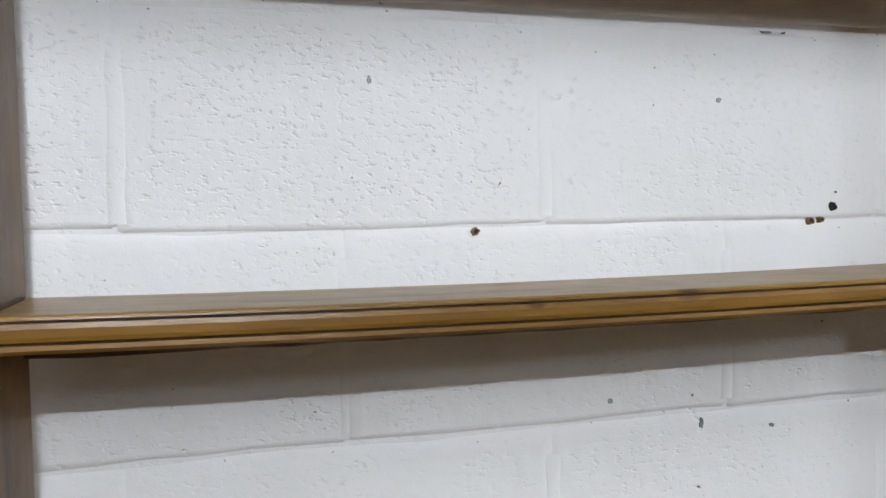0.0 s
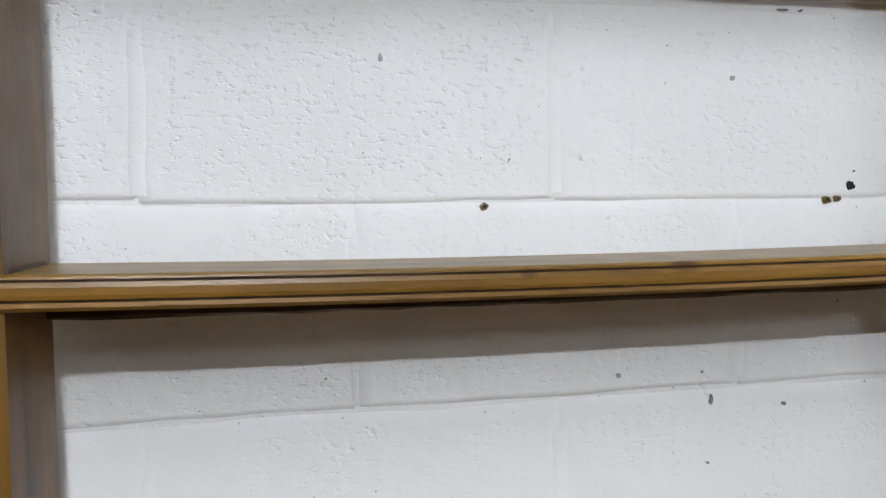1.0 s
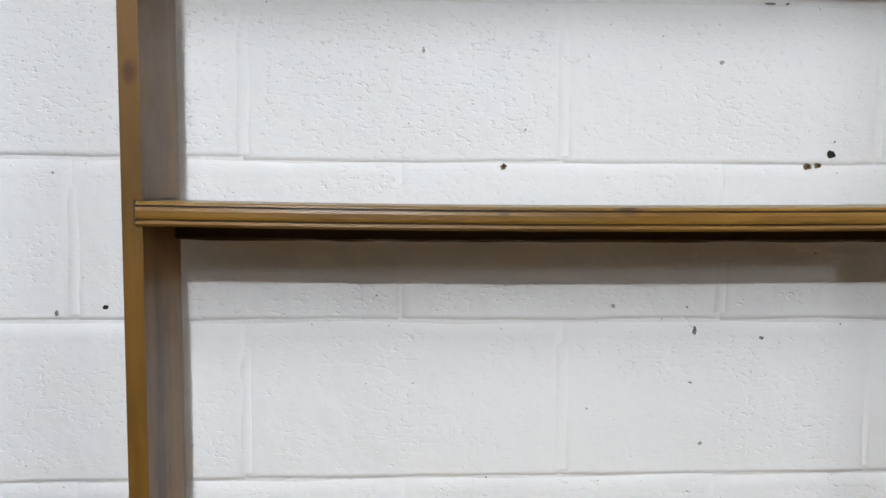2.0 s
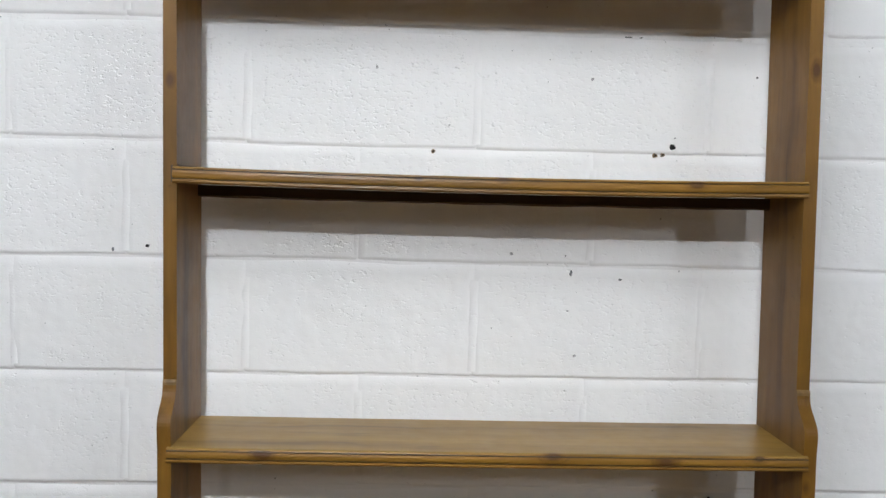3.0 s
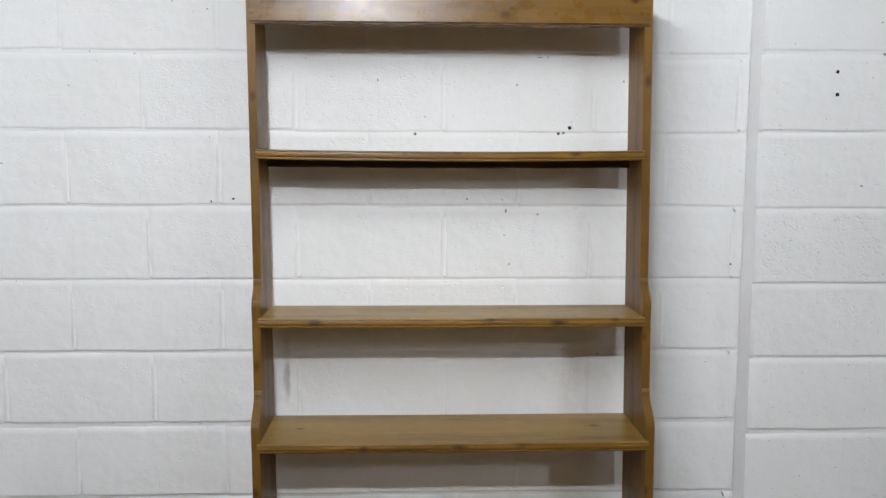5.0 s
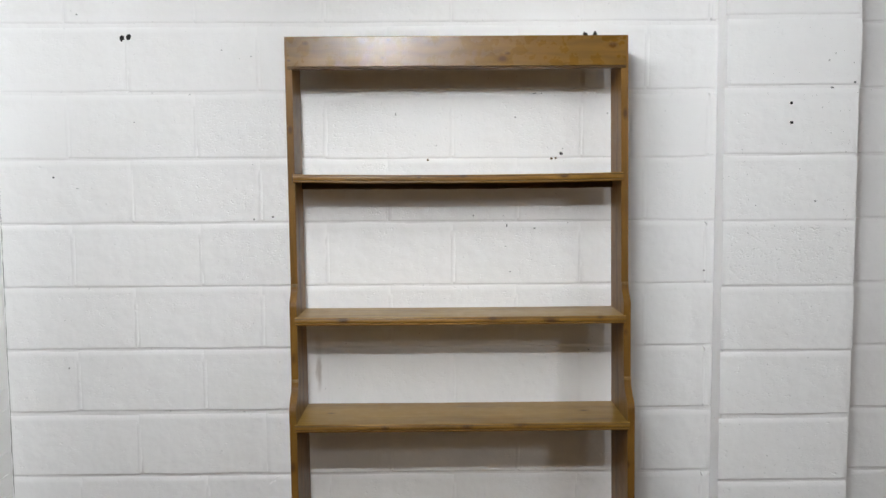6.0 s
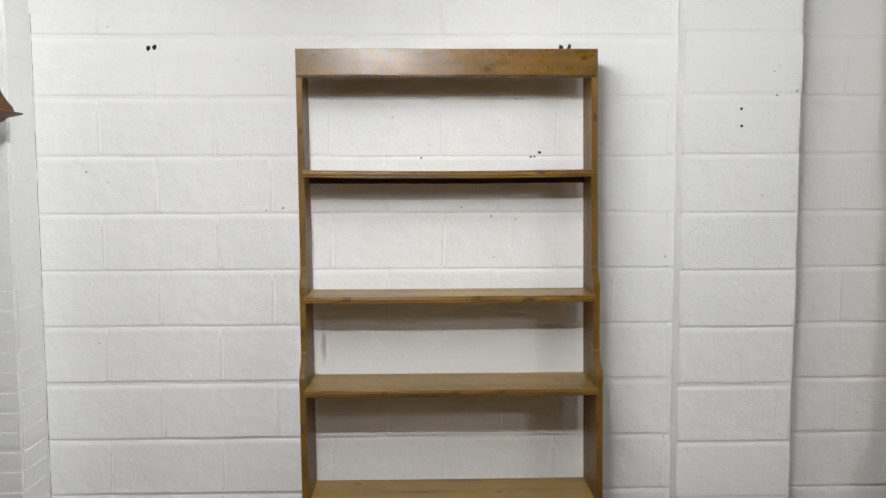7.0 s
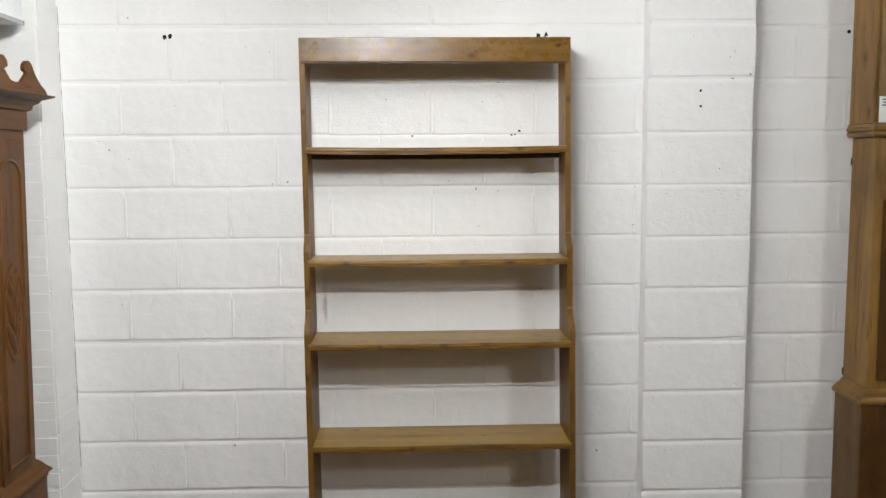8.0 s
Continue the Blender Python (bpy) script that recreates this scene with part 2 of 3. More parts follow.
def prism(outline, axis, a, b, steps=1, bm=None):
    """A closed outline swept along an axis (0: the outline is y, z; 1: x, z; 2: x, y)."""
    bm = bm or bmesh.new()
    rings = []
    for i in range(steps + 1):
        s = a + (b - a) * i / steps
        ring = []
        for u, v in outline:
            co = {0: (s, u, v), 1: (u, s, v), 2: (u, v, s)}[axis]
            ring.append(bm.verts.new(co))
        rings.append(ring)
    count = len(outline)
    for r0, r1 in zip(rings, rings[1:]):
        for i in range(count):
            bm.faces.new((r0[i], r0[(i + 1) % count], r1[(i + 1) % count], r1[i]))
    bm.faces.new(rings[0])
    bm.faces.new(list(reversed(rings[-1])))
    return bm


def rounded(bm, offset, angle=35):
    """Soften the sharper edges."""
    edges = [e for e in bm.edges if len(e.link_faces) == 2 and e.calc_face_angle(0) > radians(angle)]
    bmesh.ops.bevel(bm, geom=edges, offset=offset, segments=2, profile=0.6, affect="EDGES")
    return bm


def moved(bm, change):
    for v in bm.verts:
        v.co = Vector(change(*v.co))
    return bm


# ---------------------------------------------------------------- the room
COURSE, FIRST_BED = 0.2305, -0.044
TOP = 3.10
CORNER = -1.157
PIL_L, PIL_R, PIL_Y = 1.385, 1.837, -0.112


def slab(name, x0, x1, y0, y1, z0, z1, material, label, category):
    ob = part(name, box(x0, x1, y0, y1, z0, z1), material)
    return tagged(ob, label, category, kind="structure")


slab("floor", -1.6, 7.2, -9.4, 0.3, -0.15, 0.0, CONCRETE, "plain brown floor of the showroom", "floor")
# added out of view to close the room and hold down its fill light
slab("ceiling", -1.6, 7.2, -9.4, 0.3, TOP, TOP + 0.15, CEILING_LOW_BOUNCE, "unseen ceiling above the showroom, darkened to cut bounced light", "ceiling")
slab("wall_south", -1.6, 7.2, -9.4, -9.2, 0.0, TOP, WALL_LOW_BOUNCE, "unseen wall closing the showroom, darkened to cut bounced light", "wall")
slab("wall_west", -1.6, -1.43, -9.2, -0.235, 0.0, TOP, WALL_LOW_BOUNCE, "unseen west side wall, darkened to cut bounced light", "wall")
slab("wall_east", 7.0, 7.2, -9.2, 0.0, 0.0, TOP, WALL_LOW_BOUNCE, "unseen east side wall, darkened to cut bounced light", "wall")
wall_north = slab("wall_north", -1.3, 7.2, 0.0046, 0.25, 0.0, TOP, WHITE, "white-painted concrete block wall with recessed joints", "wall")
pilaster = slab("pilaster", PIL_L + 0.006, PIL_R + 0.005, PIL_Y + 0.0046, 0.006, 0.0, TOP, WHITE,
                "shallow white-painted block pilaster with worn edges", "pilaster")


def glow(name, colour, strength):
    n = Nodes(name)
    emit = n.add("ShaderNodeEmission", Color=(*colour, 1), Strength=strength)
    n.tree.links.new(emit.outputs[0], n.tree.nodes["Material Output"].inputs["Surface"])
    return n.mat


def turned(profile, sides=20):
    """A shape turned round the z axis from (radius, z) pairs."""
    bm = bmesh.new()
    rings = [[bm.verts.new((r * math.cos(2 * math.pi * i / sides), r * math.sin(2 * math.pi * i / sides), z)) for i in range(sides)] for r, z in profile]
    for p, q in zip(rings, rings[1:]):
        for i in range(sides):
            bm.faces.new((p[i], p[(i + 1) % sides], q[(i + 1) % sides], q[i]))
    bm.faces.new(rings[0])
    bm.faces.new(rings[-1])
    return bm


def hanging_lamp(place, strength, r):
    """An unseen globe added for its light, in a white holder, on a cord from the ceiling."""
    lamp = thing("unseen_globe_lamp", "unseen globe lamp on a white cord, added to light the wall", "lamp", place, "lamps over the showroom")
    ball = [(r * math.sin(math.pi * k / 12), -r * math.cos(math.pi * k / 12)) for k in range(1, 11)] + [(0.022, r + 0.002), (0.019, r + 0.014)]
    part("globe", turned(ball), glow("globe_light", LAMP_COLOUR, strength), lamp, "glowing white globe", smooth=True)
    part("holder", turned([(0.024, r + 0.015), (0.026, r + 0.020), (0.026, r + 0.048), (0.016, r + 0.056), (0.006, r + 0.060)]), ENAMEL, lamp)
    top = TOP - place[2]
    part("cord", turned([(0.0032, r + 0.0605), (0.0032, top - 0.0235)], 8), ENAMEL, lamp)
    part("ceiling_rose", turned([(0.010, top - 0.023), (0.044, top - 0.016), (0.048, top - 0.001)]), ENAMEL, lamp)


for lamp_row in LAMPS:
    hanging_lamp(*lamp_row)


def ceiling_tube(place, length, strength, angle):
    """A bare fluorescent tube under a slim batten hung from the ceiling."""
    light = thing("ceiling_light", "slim white batten with a bare fluorescent tube", "light", place, "tube lights over the showroom")
    light.rotation_euler = (0, 0, radians(angle - 90))
    half = length / 2
    bm = turned([(0.019, -half), (0.019, half)], 12)
    bmesh.ops.rotate(bm, matrix=Matrix.Rotation(math.pi / 2, 3, "X"), verts=bm.verts)
    part("tube", bm, glow("tube_light", LAMP_COLOUR, strength), light, "glowing white tube")
    part("batten", box(-0.03, 0.03, -half - 0.02, half + 0.02, 0.045, 0.09, 0.004), ENAMEL, light)
    for end in (-1, 1):
        part("holder", box(-0.02, 0.02, end * (half + 0.013) - 0.012, end * (half + 0.013) + 0.012, -0.022, 0.0445, 0.003), ENAMEL, light)
        part("rod", box(-0.004, 0.004, end * half * 0.7 - 0.004, end * half * 0.7 + 0.004, 0.091, TOP - place[2]), ENAMEL, light)


for tube_row in TUBES:
    ceiling_tube(*tube_row)


# ---------------------------------------------------------------- the bookcase
CASE_X, CASE_MID_Z = 0.4655, 1.737
BACK = -0.055


def rack(x, y, z):
    """The old case has racked a little to one side."""
    return x - (0.0085 + 0.0050 * x) * (z - CASE_MID_Z), y, z


def ogee(z_notch, z_wide, y_in, y_out):
    """The scroll by which a side panel steps forward, from the notch downwards."""
    pts = [(y_in, z_notch), (y_in - 0.0022, z_notch - 0.0016), (y_in - 0.0036, z_notch - 0.0050), (y_in - 0.0040, z_notch - 0.0100)]
    y, z = pts[-1]
    for i in range(1, 13):
        t = i / 12
        pts.append((y + (y_out - y) * (t - math.sin(2 * math.pi * t) / (2 * math.pi)) ** 0.9, z + (z_wide - z) * t))
    return pts


U1, U2, U3 = -0.224, -0.260, -0.318
side_outline = [(BACK, 2.183), (U1, 2.183)] + ogee(1.374, 1.296, U1, U2 - 0.003) + [(U2 - 0.002, 1.280), (U2, 1.260)] \
    + ogee(1.060, 0.956, U2, U3 - 0.004) + [(U3 - 0.002, 0.935), (U3, 0.910), (U3, 0.0), (BACK, 0.0)]
HALF_IN, HALF_OUT = 0.5385, 0.5615
bookcase = thing("bookcase", "tall open waxed pine bookcase with stepped scrolled sides", "bookcase", (CASE_X, -0.17, 0))


def case_part(name, bm, material, label="", extra=()):
    moved(bm, rack)
    bmesh.ops.translate(bm, vec=(0, 0.17, 0), verts=bm.verts)
    return part(name, bm, material, bookcase, label, extra=extra)


for sign, tone in ((-1, (0.3, 0.1, 0.0)), (1, (1.1, 0.7, 0.4))):
    lo, hi = sorted((sign * HALF_IN, sign * HALF_OUT))
    bm = rounded(prism(side_outline, 0, lo, hi), 0.0018, 50)
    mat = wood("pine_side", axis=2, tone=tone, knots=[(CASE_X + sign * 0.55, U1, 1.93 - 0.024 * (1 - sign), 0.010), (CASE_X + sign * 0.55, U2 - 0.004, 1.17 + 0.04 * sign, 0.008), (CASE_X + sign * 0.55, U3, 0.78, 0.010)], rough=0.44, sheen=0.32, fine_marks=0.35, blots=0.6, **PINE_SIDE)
    for face in bm.faces:
        sides = sorted(edge.calc_length() for edge in face.edges)
        if sides[0] < 0.0025 and len(sides) == 4 and abs(face.normal.x) < 0.97 and abs(face.normal.x) > 0.15:
            face.material_index = 1
        c = face.calc_center_median()
        if abs(face.normal.x) < 0.5 and c.y < -0.15 and any(-0.0105 < c.z - z_notch < 0.0005 for z_notch in (1.374, 1.060)):
            face.material_index = 2
    case_part("side_panel", bm, mat, "side panel with scrolled steps", extra=(DARK_EDGE, WORN))


def nosed_shelf(z_top, front, thick, sag, knots, tone):
    """A board with two scratched grooves and a rounded lip along its front edge."""
    f, t = front, z_top
    outline = [(BACK, t), (f + 0.006, t), (f + 0.0030, t - 0.0004), (f + 0.0008, t - 0.0018), (f, t - 0.0039), (f + 0.0018, t - 0.0050), (f - 0.0002, t - 0.0061),
               (f - 0.0012, t - 0.0100), (f - 0.0012, t - thick + 0.0120), (f - 0.0002, t - thick + 0.0087), (f + 0.0018, t - thick + 0.0076),
               (f - 0.001, t - thick + 0.0065), (f - 0.0014, t - thick + 0.0030), (f + 0.002, t - thick), (BACK, t - thick)]
    bm = prism(outline, 0, -HALF_IN - 0.006, HALF_IN + 0.006, steps=24)
    bm.faces.ensure_lookup_table()
    # the ends of the nosing lap over the side panels; the board itself stops inside them
    moved(bm, lambda x, y, z: (max(-HALF_IN, min(HALF_IN, x)) if y > f + 0.02 else x, y, z - sag * (1 - (x / HALF_IN) ** 2)))
    for face in bm.faces:
        c = face.calc_center_median()
        if abs(face.normal.x) < 0.5 and any(abs(c.z - (t - k) + sag * (1 - (c.x / HALF_IN) ** 2)) < 0.0013 for k in (0.0050, thick - 0.0076)) and c.y < f + 0.0016 and c.y > f + 0.0002:
            face.material_index = 1
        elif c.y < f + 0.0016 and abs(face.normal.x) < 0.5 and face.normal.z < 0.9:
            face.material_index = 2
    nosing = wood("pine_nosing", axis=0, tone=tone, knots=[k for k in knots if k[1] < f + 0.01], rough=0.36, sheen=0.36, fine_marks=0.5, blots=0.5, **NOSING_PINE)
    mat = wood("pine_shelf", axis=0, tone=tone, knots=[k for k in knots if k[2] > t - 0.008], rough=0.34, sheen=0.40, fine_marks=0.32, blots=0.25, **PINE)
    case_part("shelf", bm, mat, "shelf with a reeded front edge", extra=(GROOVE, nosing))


nosed_shelf(1.7380, -0.230, 0.0280, 0.0050, [(0.481, -0.230, 1.731, 0.010), (0.814, -0.230, 1.729, 0.011), (0.336, -0.230, 1.727, 0.006)], (0.0, 0.0, 0.0))
nosed_shelf(1.2670, -0.268, 0.0260, 0.0010, [(0.083, -0.268, 1.257, 0.012), (0.575, -0.268, 1.262, 0.010), (0.768, -0.268, 1.254, 0.011), (0.93, -0.268, 1.263, 0.008)], (2.0, 0.4, 0.3))
nosed_shelf(0.9240, -0.325, 0.0255, 0.0010, [(0.485, -0.325, 0.914, 0.011), (0.66, -0.325, 0.918, 0.008), (0.22, -0.325, 0.912, 0.007), (0.894, -0.176, 0.924, 0.010), (0.028, -0.184, 0.924, 0.009)], (4.0, 0.9, 0.1))
nosed_shelf(0.4870, -0.325, 0.0250, 0.0010, [(0.10, -0.10, 0.487, 0.010), (0.66, -0.2, 0.487, 0.010), (0.35, -0.325, 0.476, 0.009)], (6.0, 0.2, 0.7))
nosed_shelf(0.0900, -0.325, 0.0245, 0.0, [(0.4, -0.10, 0.09, 0.010)], (8.0, 0.2, 0.7))

# dark strips that stand for the shade in the open joint of upper shelf and side
case_part("open_joint", box(-HALF_IN + 0.0002, -HALF_IN + 0.0035, -0.226, BACK - 0.030, 1.7382, 1.7412), GROOVE, "dark strip for the shade in an open joint")

case_part("open_joint", box(-HALF_IN - 0.0080, -HALF_IN - 0.0061, -0.2312, -0.2230, 1.7110, 1.7400), GROOVE, "dark strip for the shade in an open joint")
# a batten under the back of the upper shelf, its shade painted in as dark wood
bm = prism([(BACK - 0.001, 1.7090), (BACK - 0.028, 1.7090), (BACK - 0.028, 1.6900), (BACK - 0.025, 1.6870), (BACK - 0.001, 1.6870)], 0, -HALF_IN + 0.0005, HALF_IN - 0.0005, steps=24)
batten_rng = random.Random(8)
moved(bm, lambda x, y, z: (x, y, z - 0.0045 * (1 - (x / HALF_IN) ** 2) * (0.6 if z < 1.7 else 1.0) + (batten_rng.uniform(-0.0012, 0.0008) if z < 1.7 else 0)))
case_part("batten", bm, wood("shaded_batten", axis=0, tone=(3.0, 3.0, 3.0), rough=0.6, light=(0.095, 0.048, 0.018), mid=(0.070, 0.034, 0.012), dark=(0.035, 0.017, 0.006)), "rough batten coloured dark for the shade under the shelf")

# top board and the plain fascia under it
mat = wood("pine_top", axis=0, tone=(9.0, 1.0, 0.2), **PINE)
case_part("top_board", box(-HALF_IN, HALF_IN, U1 + 0.018, BACK, 2.1590, 2.1790, 0.001), mat)
fascia_outline = [(U1 + 0.018, 2.1830), (U1 - 0.002, 2.1830), (U1 - 0.003, 2.1810), (U1 - 0.003, 2.0868), (U1 - 0.0006, 2.0856), (U1 - 0.0026, 2.0844),
                  (U1 - 0.0038, 2.0825), (U1 - 0.0038, 2.0805), (U1 - 0.0020, 2.0780), (U1 + 0.018, 2.0775)]
bm = prism(fascia_outline, 0, -HALF_OUT + 0.008, HALF_OUT - 0.008, steps=1)
moved(bm, lambda x, y, z: (max(-HALF_IN, min(HALF_IN, x)) if y > U1 + 0.010 else x, y, z))
for face in bm.faces:
    c = face.calc_center_median()
    if c.y < U1 + 0.002 and c.z < 2.0866 and abs(face.normal.x) < 0.5:
        face.material_index = 1 if c.z > 2.0846 else 2
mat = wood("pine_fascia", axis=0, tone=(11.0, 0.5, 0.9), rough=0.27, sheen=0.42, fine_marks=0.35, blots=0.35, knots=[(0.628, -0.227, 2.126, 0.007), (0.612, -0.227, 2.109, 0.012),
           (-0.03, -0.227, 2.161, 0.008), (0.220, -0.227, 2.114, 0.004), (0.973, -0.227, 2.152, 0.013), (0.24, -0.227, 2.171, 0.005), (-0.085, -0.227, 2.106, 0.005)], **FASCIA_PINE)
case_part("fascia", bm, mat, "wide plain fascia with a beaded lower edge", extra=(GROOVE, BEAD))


# ---------------------------------------------------------------- the longcase clocks
def red_clock():
    """A carved longcase clock that faces along +x; built facing -y, then turned."""
    clock = thing("longcase_clock", "red-brown pine longcase clock with carved door and swan-neck pediment", "clock", (-1.282, -0.614, 0))
    m_up = wood("red_pine_upright", axis=2, tone=(1.3, 2.2, 0.4), rough=0.46, sheen=0.22, **RED_PINE)
    m_x = wood("red_pine_across", axis=1, tone=(2.3, 0.2, 1.4), rough=0.46, sheen=0.2, **RED_PINE)
    clock.rotation_euler = (0, radians(1.16), 0)
    turn = lambda x, y, z: (-y, x, max(0.0, 1.02 * z - 0.018))
    w, d = 0.160, 0.12

    def add(name, bm, mat, parent=clock, label=""):
        return part(name, moved(bm, turn), mat, parent, label)

    add("trunk", box(-w, w, -d, d, 0.44, 1.79, 0.004), m_up)
    add("frieze", box(-w - 0.008, w + 0.008, -d - 0.012, d, 1.79, 1.860, 0.003), m_x)
    # stepped cornice
    prof = [(0.0, 1.860), (0.016, 1.866), (0.020, 1.884), (0.040, 1.894), (0.046, 1.904), (0.070, 1.912), (0.088, 1.918), (0.092, 1.924), (0.050, 1.930), (0.0, 1.934)]
    bm = bmesh.new()
    loops = []
    for out, z in prof:
        x, yf = w + 0.006 + out, -d - 0.012 - out * 0.8
        loops.append([bm.verts.new(c) for c in ((-x, d, z), (-x, yf, z), (x, yf, z), (x, d, z))])
    for a, b in zip(loops, loops[1:]):
        for i in range(4):
            bm.faces.new((a[i], a[(i + 1) % 4], b[(i + 1) % 4], b[i]))
    bm.faces.new(loops[0])
    bm.faces.new(loops[-1])
    add("cornice", bm, m_x)
    # the two swan necks
    neck = [(0.262, 1.930), (0.250, 1.943), (0.212, 1.958), (0.176, 1.978), (0.150, 2.000), (0.134, 2.020), (0.112, 2.032), (0.090, 2.031), (0.068, 2.018), (0.063, 2.002),
            (0.072, 1.997), (0.090, 1.990), (0.070, 1.976), (0.044, 1.959), (0.014, 1.955), (0.0, 1.955), (0.0, 1.930)]
    for sign in (-1, 1):
        bm = rounded(prism([(sign * x, 1.930 + (z - 1.930) * 1.1) for x, z in neck], 1, -d - 0.052, -d - 0.038), 0.002, 40)
        add("swan_neck", bm, m_x, label="scrolled swan-neck pediment")
    # door with an arched sunk panel and a carved oval
    door = add("trunk_door", box(-0.125, 0.125, -d - 0.010, -d + 0.002, 0.50, 1.76, 0.003), m_up)
    arch = [(-0.095, 0.55), (0.095, 0.55), (0.095, 1.612)] + [(0.095 * math.cos(a), 1.612 + 0.075 * abs(math.sin(a)) ** 0.8) for a in np.linspace(0.15, math.pi - 0.15, 14)] + [(-0.095, 1.612)]
    bm = bmesh.new()
    outer = [bm.verts.new((x, -d - 0.011, z)) for x, z in arch]
    inner = [bm.verts.new((x * 0.90, -d - 0.017, 1.1 + (z - 1.1) * 0.985)) for x, z in arch]
    inmost = [bm.verts.new((x * 0.84, -d - 0.0112, 1.1 + (z - 1.1) * 0.975)) for x, z in arch]
    for a, b in ((outer, inner), (inner, inmost)):
        for i in range(len(a)):
            bm.faces.new((a[i], a[(i + 1) % len(a)], b[(i + 1) % len(b)], b[i]))
    part("arched_moulding", moved(bm, turn), m_up, door)
    bm = bmesh.new()
    rim = []
    for i in range(32):
        a = 2 * math.pi * i / 32
        rim.append([bm.verts.new((k * 0.086 * math.cos(a), -d - 0.0105 - h, 1.125 + k * 0.190 * math.sin(a) * (0.82 + 0.18 * abs(math.sin(a))))) for k, h in ((1.0, 0.0), (0.95, 0.005), (0.88, 0.005), (0.80, -0.004))])
    for a, b in zip(rim, rim[1:] + rim[:1]):
        for i in range(3):
            bm.faces.new((a[i], b[i], b[i + 1], a[i + 1]))
    for cz, side, lean, long, wide in ((1.03, -1, 0.55, 0.075, 0.020), (1.03, 1, 0.40, 0.080, 0.018), (1.12, -1, 0.35, 0.070, 0.022), (1.13, 1, 0.62, 0.066, 0.020),
                                       (1.21, -1, 0.50, 0.052, 0.016), (1.22, 1, 0.28, 0.060, 0.015), (1.06, 1, -0.35, 0.050, 0.012), (1.16, -1, -0.30, 0.048, 0.012)):
        leaf = Matrix.Translation((side * 0.022, -d - 0.0105, cz)) @ Matrix.Rotation(side * lean, 4, "Y") @ Matrix.Diagonal((wide, 0.010, long, 1))
        leaf_bm = bmesh.new()
        bmesh.ops.create_icosphere(leaf_bm, subdivisions=2, radius=1.0, matrix=leaf)
        part("carved_leaf", moved(leaf_bm, turn), m_up, door, smooth=True)
    stem_bm = bmesh.new()
    bmesh.ops.create_icosphere(stem_bm, subdivisions=2, radius=1.0, matrix=Matrix.Translation((0, -d - 0.0105, 1.125)) @ Matrix.Diagonal((0.009, 0.012, 0.15, 1)))
    part("carved_stem", moved(stem_bm, turn), m_up, door, smooth=True)
    part("carved_oval", moved(bm, turn), m_up, door, "carved oval rim", smooth=True)
    # plinth with its waist moulding
    prof = [(0.0, 0.515), (0.012, 0.505), (0.030, 0.480), (0.042, 0.468), (0.046, 0.460), (0.032, 0.450), (0.034, 0.44)]
    bm = bmesh.new()
    loops = []
    for out, z in prof:
        x, yf = w + out, -d - out
        loops.append([bm.verts.new(c) for c in ((-x, d, z), (-x, yf, z), (x, yf, z), (x, d, z))])
    for a, b in zip(loops, loops[1:]):
        for i in range(4):
            bm.faces.new((a[i], a[(i + 1) % 4], b[(i + 1) % 4], b[i]))
    bm.faces.new(loops[0])
    bm.faces.new(loops[-1])
    add("waist_moulding", bm, m_x)
    add("base", box(-w - 0.030, w + 0.030, -d - 0.030, d, 0.0, 0.44, 0.004), m_up)


